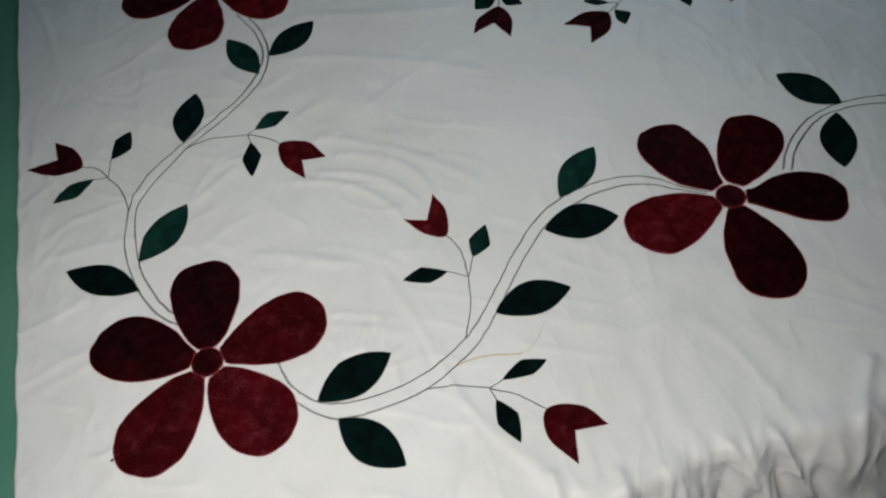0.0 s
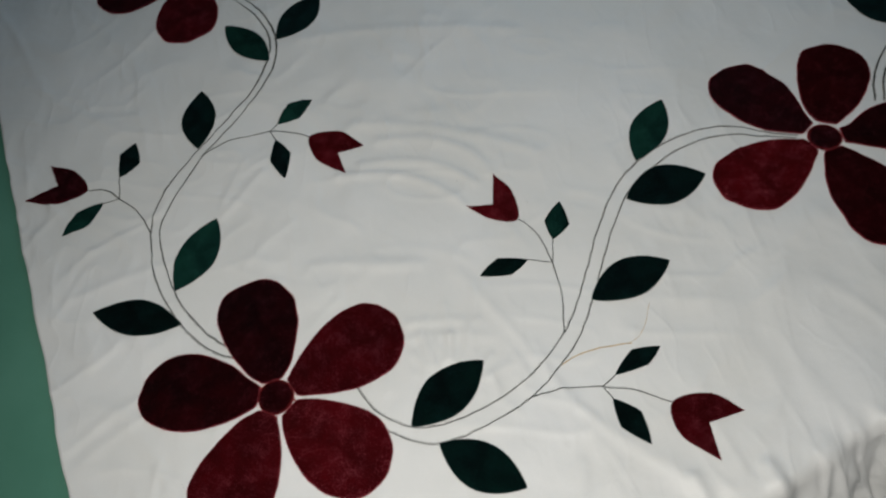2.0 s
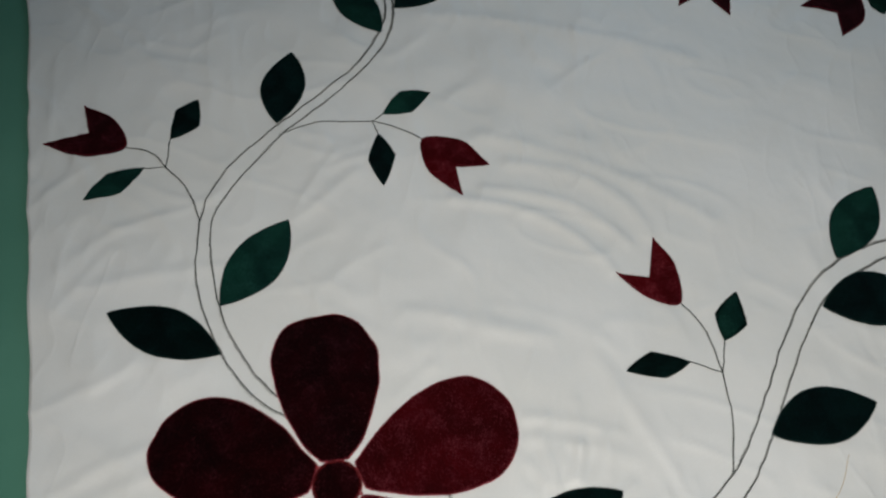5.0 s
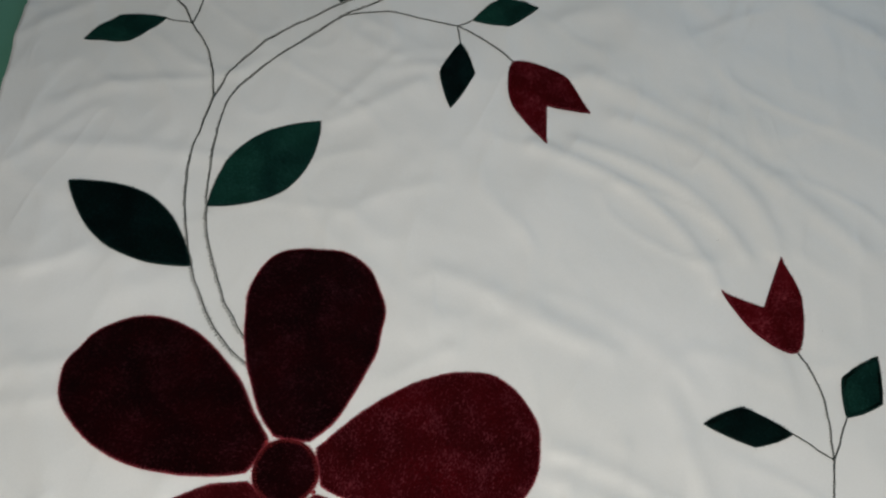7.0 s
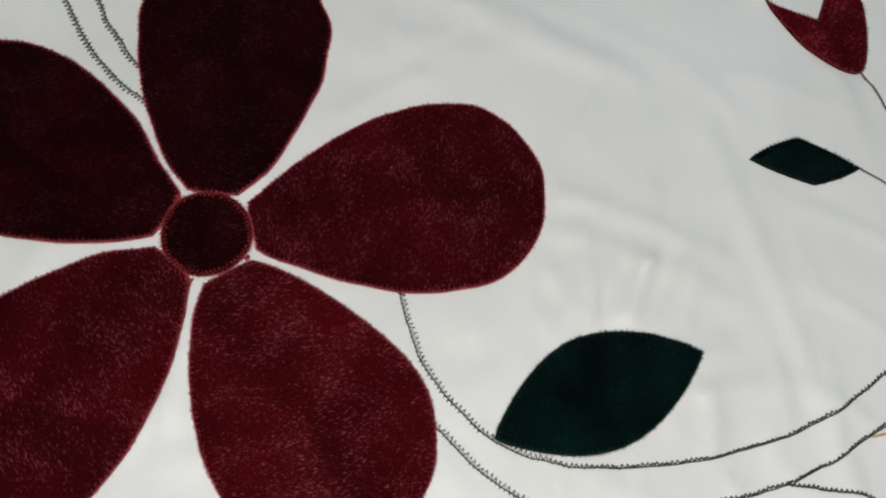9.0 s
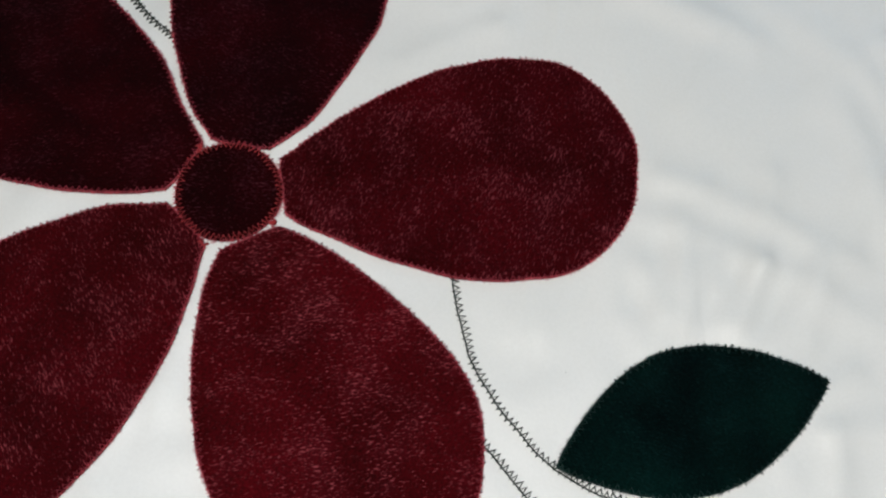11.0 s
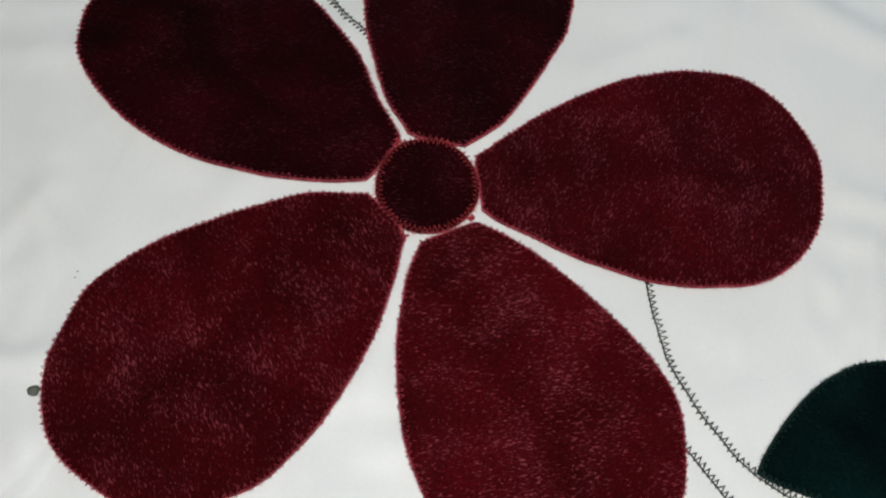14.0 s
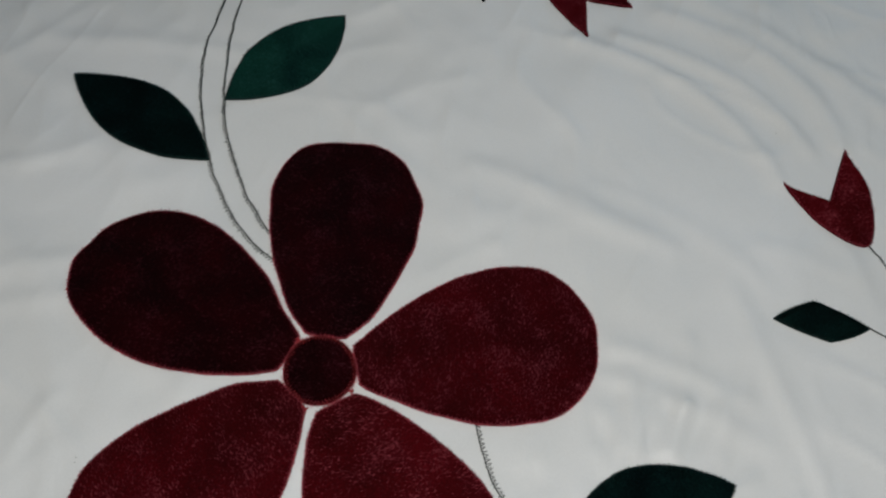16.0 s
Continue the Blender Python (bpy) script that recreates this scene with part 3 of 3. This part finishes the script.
# ---- the sheet ----
def bed_sheet():
    us = np.arange(0, 1.6001, 0.0032)
    vs = np.arange(-0.505, 1.2501, 0.0032)
    U, V = np.meshgrid(us, vs)
    edge = 0.004 * (value_noise(V * 9, V * 0 + 0.5, 21) - 0.5) + 0.003 * (value_noise(V * 31, V * 0 + 0.5, 22) - 0.5)
    u = U + CORNER + edge * np.exp(-U / 0.05)
    # past the bed's edge the cloth rounds over and hangs in loose gathers
    start = BED_EDGE + 0.026 * (value_noise(U * 7, U * 0, 61) - 0.5) + 0.012 * (value_noise(U * 23, U * 0, 67) - 0.5)
    over = np.maximum(start - V, 0)
    rad = 0.020
    arc = np.minimum(over / rad, 1.1)
    rest = np.maximum(over - rad * 1.1, 0)
    out = rad * np.sin(arc) + rest * 0.50
    drop = rad * (1 - np.cos(arc)) + rest * 0.86
    sway = U + 0.06 * (value_noise(U * 6, V * 6, 62) - 0.5)
    fold = 1 - np.abs(2 * value_noise(sway * 30 + V * 9, V * 4, 65) - 1)
    fine = 1 - np.abs(2 * value_noise(sway * 47 - V * 14, V * 8, 66) - 1)
    pleat = 0.75 * fold ** 1.4 + 0.55 * value_noise(sway * 12 - V * 10, V * 7, 63) + 0.45 * fine - 0.85
    gather = step(-0.022, 0.022, start - V)
    out = out + 0.030 * pleat * gather * step(0.0, 0.05, over)
    v = np.where(V > start, V, start - out)
    x, y = u * CE - v * SE, u * SE + v * CE
    z = lie(x, np.where(V > start, y, y)) - drop + 0.013 * gather * pleat * (1 - 0.6 * step(0.04, 0.12, over))
    hem = np.exp(-(U / 0.008) ** 2)
    z = z + 0.0012 * hem * (value_noise(V * 14, V * 0, 23))
    n, m = len(us), len(vs)
    top = np.column_stack([x.ravel(), y.ravel(), z.ravel()])
    idx = np.arange(n * m).reshape(m, n)
    quads = np.stack([idx[:-1, :-1], idx[:-1, 1:], idx[1:, 1:], idx[1:, :-1]], -1).reshape(-1, 4)
    rim = np.concatenate([idx[0, :], idx[1:, -1], idx[-1, -2::-1], idx[-2:0:-1, 0]])
    low = top[rim].copy()
    low[:, 2] -= 0.0015
    k = len(top)
    skirt = [(int(rim[i]), k + i, k + (i + 1) % len(rim), int(rim[(i + 1) % len(rim)])) for i in range(len(rim))]
    v = np.vstack([top, low])
    ob = put("bed_sheet", v, [tuple(map(int, q)) for q in quads] + skirt, COTTON)
    return tagged(ob, "creased white cotton sheet spread over a green mattress", "bed sheet")


bed_sheet()

# ---- flowers ----
flower(0.0, 0.0, [
    (100.6, 92, 18.2, 147.6, -5.0, (22.2, 33.6, 42.2, 44.9, 40.2, 30.2), (24.2, 35.3, 42.8, 43.4, 35.3, 24.3)),
    (167.8, 118, 18.6, 151.6, 13.0, (21.6, 33.7, 41.5, 41.1, 34.2, 24.0), (19.9, 34.8, 43.8, 44.2, 36.0, 22.8)),
    (26.1, -5, 18.5, 153.0, 2.6, (20.9, 33.9, 42.5, 44.7, 37.7, 23.8), (22.1, 35.0, 44.7, 46.3, 38.3, 24.4)),
    (-45.3, -62, 18.8, 147.3, 0.5, (22.1, 34.7, 45.0, 46.3, 37.5, 24.8), (24.2, 35.9, 43.4, 43.5, 35.8, 25.0)),
    (-118.3, -136, 18.0, 150.3, -4.5, (22.4, 34.6, 43.4, 45.5, 37.8, 26.6), (23.5, 34.4, 43.0, 44.3, 34.4, 23.0)),
], "maroon velvet five-petalled flower sewn to the white sheet", 1)
flower(0.6605, 0.210, [
    (-2.6, -10, 19.3, 146.9, 13.5, (14.5, 30.5, 38.6, 38.9, 33.7, 21.9), (15.9, 26.2, 36.7, 39.8, 37.9, 24.8)),
    (64.1, -25, 21.9, 151.0, 13.6, (24.9, 33.4, 39.2, 41.6, 37.5, 22.4), (21.0, 33.3, 41.4, 43.1, 35.8, 23.0)),
    (126.8, 108, 20.4, 153.4, 10.3, (22.3, 35.5, 40.7, 39.6, 32.7, 20.5), (17.4, 31.7, 41.1, 42.4, 38.4, 22.5)),
    (-157.6, -90, 18.6, 148.7, 3.4, (20.1, 33.9, 42.7, 45.6, 35.8, 18.6), (21.3, 34.1, 41.5, 41.9, 37.5, 26.2)),
    (-77.7, -18, 17.2, 157.5, 10.5, (20.6, 35.4, 43.6, 43.6, 36.4, 22.9), (22.0, 35.0, 42.5, 43.7, 39.4, 25.4)),
], "maroon velvet flower with one brighter petal on the sheet", 2)
flower(-0.1078, 0.7025, [
    (-23.3, -80, 20.2, 148.4, -15.7, (19.4, 33.6, 40.7, 39.7, 34.8, 18.7), (19.6, 31.4, 39.4, 41.0, 35.6, 22.8)),
    (-95.7, 0, 18.1, 148.9, 6.3, (22.1, 34.7, 43.6, 46.1, 39.0, 20.2), (23.3, 36.5, 44.5, 43.3, 35.8, 25.5)),
    (-169.1, 120, 17.9, 152.1, 6.1, (18.4, 34.6, 42.8, 45.0, 37.6, 20.6), (21.1, 33.0, 40.2, 41.8, 40.2, 30.5)),
    (124.0, -60, 19.0, 150.0, 0.0, (21.0, 34.5, 43.0, 44.0, 37.0, 24.0), (21.0, 34.5, 43.0, 44.0, 37.0, 24.0)),
    (46.0, 30, 19.0, 150.0, 0.0, (21.0, 34.5, 43.0, 44.0, 37.0, 24.0), (21.0, 34.5, 43.0, 44.0, 37.0, 24.0)),
], "maroon velvet flower near the sheet's far corner", 3)

# ---- leaves along the vines ----
BLACKISH = "blackish green velvet leaf sewn beside the stem"
BOTTLE = "bottle green velvet leaf sewn beside the stem"
leaf((0.1390, -0.0554), (0.2217, 0.0031), (0.66, 22.9), (0.34, -21.0), 90, BLACKISH, 11)
leaf((0.1645, -0.0771), (0.2426, -0.1333), (0.47, 22.5), (0.43, -24.4), 60, BLACKISH, 12)
leaf((-0.1072, 0.1051), (-0.2103, 0.1387), (0.62, -22.0), (0.46, 20.7), 100, BLACKISH, 13)
leaf((-0.1157, 0.1505), (-0.0681, 0.2418), (0.48, 22.5), (0.48, -26.1), -80, BOTTLE, 14)
leaf((-0.0943, 0.3563), (-0.0915, 0.4536), (0.60, 22.9), (0.52, -21.0), 100, BLACKISH, 15)
leaf((0.0138, 0.5280), (0.0766, 0.6025), (0.65, 21.4), (0.45, -25.5), 40, BOTTLE, 16)
leaf((0.0016, 0.4893), (-0.0600, 0.5725), (0.64, -19.2), (0.46, 20.4), -20, BOTTLE, 17)
leaf((0.3484, 0.0532), (0.4417, 0.0837), (0.60, 25.3), (0.45, -21.4), 90, BLACKISH, 18)
leaf((0.4167, 0.1726), (0.5130, 0.1879), (0.67, 26.1), (0.41, -23.5), 90, BLACKISH, 19)
leaf((0.4408, 0.2235), (0.4942, 0.3068), (0.46, 21.8), (0.61, -20.2), -90, BOTTLE, 20)
leaf((0.8436, 0.3625), (0.7691, 0.4257), (0.52, -26.2), (0.38, 24.2), 60, BLACKISH, 21)
leaf((0.8314, 0.3448), (0.8165, 0.2499), (0.34, -23.2), (0.61, 20.0), 20, BOTTLE, 22)

# ---- bud sprigs ----
SPRIG = "maroon bud and two green diamond leaves on a stalk"
sprig(((0.401, -0.0748), (0.4661, -0.0937), (0.4291, -0.1001), (0.4295, -0.1377), (0.4395, -0.0714), (0.3995, -0.1073)),
      [((0.3519, -0.0357), (0.4047, -0.0131), (0.3749, -0.0118), (0.3881, -0.0305)), ((0.3441, -0.0595), (0.3693, -0.1119), (0.3683, -0.0775), (0.3449, -0.09))],
      [(0.2647, -0.0441), (0.2996, -0.0413), (0.3374, -0.0458), (0.3702, -0.0554), (0.401, -0.0748)], SPRIG, 31, (-60, 90, 30))
sprig(((0.2885, 0.1719), (0.2712, 0.238), (0.2637, 0.1956), (0.2336, 0.198), (0.2887, 0.2103), (0.2603, 0.1753)),
      [((0.3229, 0.1355), (0.3404, 0.184), (0.3185, 0.1623), (0.3453, 0.1517)), ((0.2904, 0.1143), (0.234, 0.1034), (0.2572, 0.1223), (0.2679, 0.0987))],
      [(0.3112, 0.0205), (0.3180, 0.066), (0.3164, 0.1057), (0.3063, 0.1473), (0.2875, 0.1727)], SPRIG, 32, (-70, -60, 20))
sprig(((0.0539, 0.3423), (0.1195, 0.3149), (0.0862, 0.3104), (0.094, 0.276), (0.0915, 0.3422), (0.0591, 0.3053)),
      [((0.0105, 0.3733), (0.0578, 0.4053), (0.0267, 0.4034), (0.0401, 0.3756)), ((0.0081, 0.3468), (0.0178, 0.2843), (0.027, 0.3204), (0.0006, 0.3132))],
      [(-0.0895, 0.3414), (-0.0553, 0.359), (0.0011, 0.3637), (0.0258, 0.3563), (0.0536, 0.341)], SPRIG, 33, (-30, -70, 90))
sprig(((-0.2377, 0.3188), (-0.2894, 0.3683), (-0.2761, 0.3341), (-0.3163, 0.3175), (-0.2549, 0.3521), (-0.2744, 0.3054)),
      [((-0.1955, 0.3309), (-0.1775, 0.3827), (-0.1974, 0.3679), (-0.1703, 0.3498)), ((-0.2135, 0.2949), (-0.2615, 0.2549), (-0.2466, 0.2854), (-0.2286, 0.2648))],
      [(-0.1492, 0.2369), (-0.1688, 0.2733), (-0.1934, 0.2973), (-0.2121, 0.3141), (-0.2377, 0.3188)], SPRIG, 34, (60, 110, -20))
sprig(((0.3763, 0.6097), (0.393, 0.5410), (0.3676, 0.5749), (0.3358, 0.5528), (0.396, 0.5807), (0.3437, 0.5855)),
      [((0.372, 0.6278), (0.3391, 0.6089), (0.3412, 0.6353), (0.3632, 0.6106)), ((0.3827, 0.6248), (0.4152, 0.6128), (0.4003, 0.6347), (0.3891, 0.6137))],
      [(0.395, 0.720), (0.388, 0.680), (0.379, 0.642), (0.3775, 0.625), (0.3763, 0.6097)], "maroon bud hanging between two small green leaves", 35, (60, -40, 60))
sprig(((0.5457, 0.5774), (0.4763, 0.5599), (0.5167, 0.5514), (0.5136, 0.5125), (0.513, 0.5853), (0.5447, 0.541)),
      [((0.5580, 0.5850), (0.5703, 0.55), (0.5812, 0.5743), (0.5583, 0.5637)), ((0.5500, 0.6050), (0.5120, 0.6120), (0.5300, 0.6180), (0.5320, 0.6010))],
      [(0.610, 0.665), (0.590, 0.630), (0.566, 0.602), (0.556, 0.590), (0.5457, 0.5774)], "maroon bud turned to one side with green leaves", 36, (20, -60, 60))

sprig(((0.7569, 0.6616), (0.7389, 0.5896), (0.7269, 0.6236), (0.6909, 0.6196), (0.7649, 0.6236), (0.7109, 0.6496)),
      [((0.6634, 0.6430), (0.6754, 0.5850), (0.6854, 0.6190), (0.6554, 0.6110)), ((0.7469, 0.6836), (0.7969, 0.6716), (0.7689, 0.6916), (0.7749, 0.6656))],
      [(0.7749, 0.7916), (0.7569, 0.7416), (0.7449, 0.6916), (0.7509, 0.6766), (0.7569, 0.6616)], "maroon bud and green leaves beyond the other sprigs", 37, (0, 60, 60))

# ---- vine stems, each a pair of zigzag seams ----
vine([[(-0.0440, 0.0515), (-0.0705, 0.0660), (-0.0945, 0.0890), (-0.1053, 0.1022), (-0.1268, 0.1393), (-0.143, 0.1811), (-0.1493, 0.2357), (-0.1456, 0.2674), (-0.1296, 0.3053),
       (-0.099, 0.3472), (-0.0548, 0.399), (-0.0207, 0.4416), (-0.0011, 0.4899), (0.003, 0.532), (-0.0158, 0.5818), (-0.0534, 0.6318)],
      [(-0.0545, 0.0695), (-0.0660, 0.0783), (-0.0803, 0.0930), (-0.1058, 0.1275), (-0.122, 0.1643), (-0.1369, 0.2188), (-0.1351, 0.2544), (-0.113, 0.2995), (-0.0874, 0.3421),
       (-0.042, 0.396), (-0.0076, 0.4442), (0.0095, 0.4873), (0.0112, 0.5362), (-0.0065, 0.5859), (-0.0316, 0.6219)]],
     "double grey-green zigzag seam forming a curving stem", 41)
vine([[(0.0872, -0.0042), (0.1046, -0.0324), (0.137, -0.0545), (0.1742, -0.0579), (0.2195, -0.0455), (0.2638, -0.0232), (0.2967, 0.0038), (0.3253, 0.0401), (0.3496, 0.0871),
       (0.3711, 0.131), (0.3973, 0.1763), (0.4277, 0.211), (0.4729, 0.2386), (0.5196, 0.2513), (0.5663, 0.2476), (0.6055, 0.2295), (0.6330, 0.2205)],
      [(0.1107, -0.054), (0.1478, -0.0734), (0.1685, -0.0766), (0.2093, -0.0679), (0.2647, -0.0441), (0.2972, -0.0179), (0.3269, 0.0138), (0.3519, 0.0589), (0.3825, 0.1201),
       (0.4175, 0.1779), (0.4528, 0.2071), (0.5044, 0.2327), (0.5608, 0.2361), (0.5913, 0.2279), (0.6300, 0.2170)]],
     "double grey-green zigzag seam joining two flowers", 42)
vine([[(0.737, 0.2516), (0.7527, 0.2901), (0.7849, 0.3317), (0.8231, 0.3562), (0.865, 0.3687), (0.9081, 0.3739), (0.96, 0.372)],
      [(0.7476, 0.2491), (0.7635, 0.2874), (0.8016, 0.3331), (0.8414, 0.3514), (0.8892, 0.3588), (0.955, 0.357)]],
     "double grey-green zigzag seam leaving the flower", 43)


# ---- small marks ----
def pencil_line(points, thick):
    p = resample(spline(points, 10), 0.003)
    v, q = tube(np.column_stack([p, lie(p[:, 0], p[:, 1]) + 0.0001]), thick)
    return tagged(put("pencil_line", v, q, PENCIL), "faint brown pencil line drawn on the sheet", "pencil line", "pencil lines on the sheet")


pencil_line([(0.3015, -0.0155), (0.320, -0.0075), (0.3402, -0.0041), (0.360, -0.0040), (0.3773, -0.0045)], 0.0006)
pencil_line([(0.3740, -0.0045), (0.387, 0.002), (0.397, 0.015), (0.407, 0.038)], 0.00020)


def lint(x, y, size, label):
    """A flat little tuft of fluff."""
    n = 9
    low = [(x + size * (0.92 + 0.12 * math.sin(3 * a + x * 90)) * math.cos(a), y + size * (0.85 + 0.12 * math.cos(2 * a + y * 70)) * math.sin(a), 0.0) for a in np.linspace(0, 2 * math.pi, n + 1)[:-1]]
    z = lie_at(x, y)
    v = [(a, b, z - 0.0002) for a, b, _ in low] + [(x + (a - x) * 0.7, y + (b - y) * 0.7, z + size * 0.45) for a, b, _ in low] + [(x, y, z + size * 0.55)]
    f = [(i, (i + 1) % n, n + (i + 1) % n, n + i) for i in range(n)] + [(n + i, n + (i + 1) % n, 2 * n) for i in range(n)]
    return tagged(put("lint_speck", v, f, LINT), label, "lint", "lint specks on the sheet")


SPECK = "tiny dark speck of lint lying on the sheet"
lint(-0.0905, -0.1172, 0.0024, "dark green thread knot beside a petal edge")
lint(-0.0984, -0.0785, 0.00033, SPECK)
lint(-0.0987, -0.0762, 0.00033, SPECK)
lint(0.2271, 0.2383, 0.00036, SPECK)
lint(0.3041, 0.1924, 0.00028, SPECK)
lint(0.0307, -0.1210, 0.00028, SPECK)
lint(0.0344, -0.1327, 0.00024, SPECK)
lint(0.0408, -0.1133, 0.00020, SPECK)
lint(0.1337, -0.0240, 0.00016, SPECK)


def thread_tuft(x, y, seed):
    """A loose knot of crimson thread ends."""
    rng = random.Random(seed)
    pieces = []
    for _ in range(7):
        a = rng.uniform(0, 6.283)
        r = rng.uniform(0.001, 0.0024)
        z = lie_at(x, y) + 0.0012
        p = [(x, y, z), (x + r * 0.6 * math.cos(a), y + r * 0.6 * math.sin(a), z + rng.uniform(0.0003, 0.0012)), (x + r * math.cos(a + 0.6), y + r * math.sin(a + 0.6), z)]
        pieces.append(tube(p, 0.0003))
    v, f = joined(pieces)
    return tagged(put("thread_tuft", v, f, TUFT), "small knot of bright red thread ends", "thread")


thread_tuft(-0.0005, -0.0220, 71)
thread_tuft(-0.0165, 0.0120, 72)
thread_tuft(0.0205, -0.0065, 73)
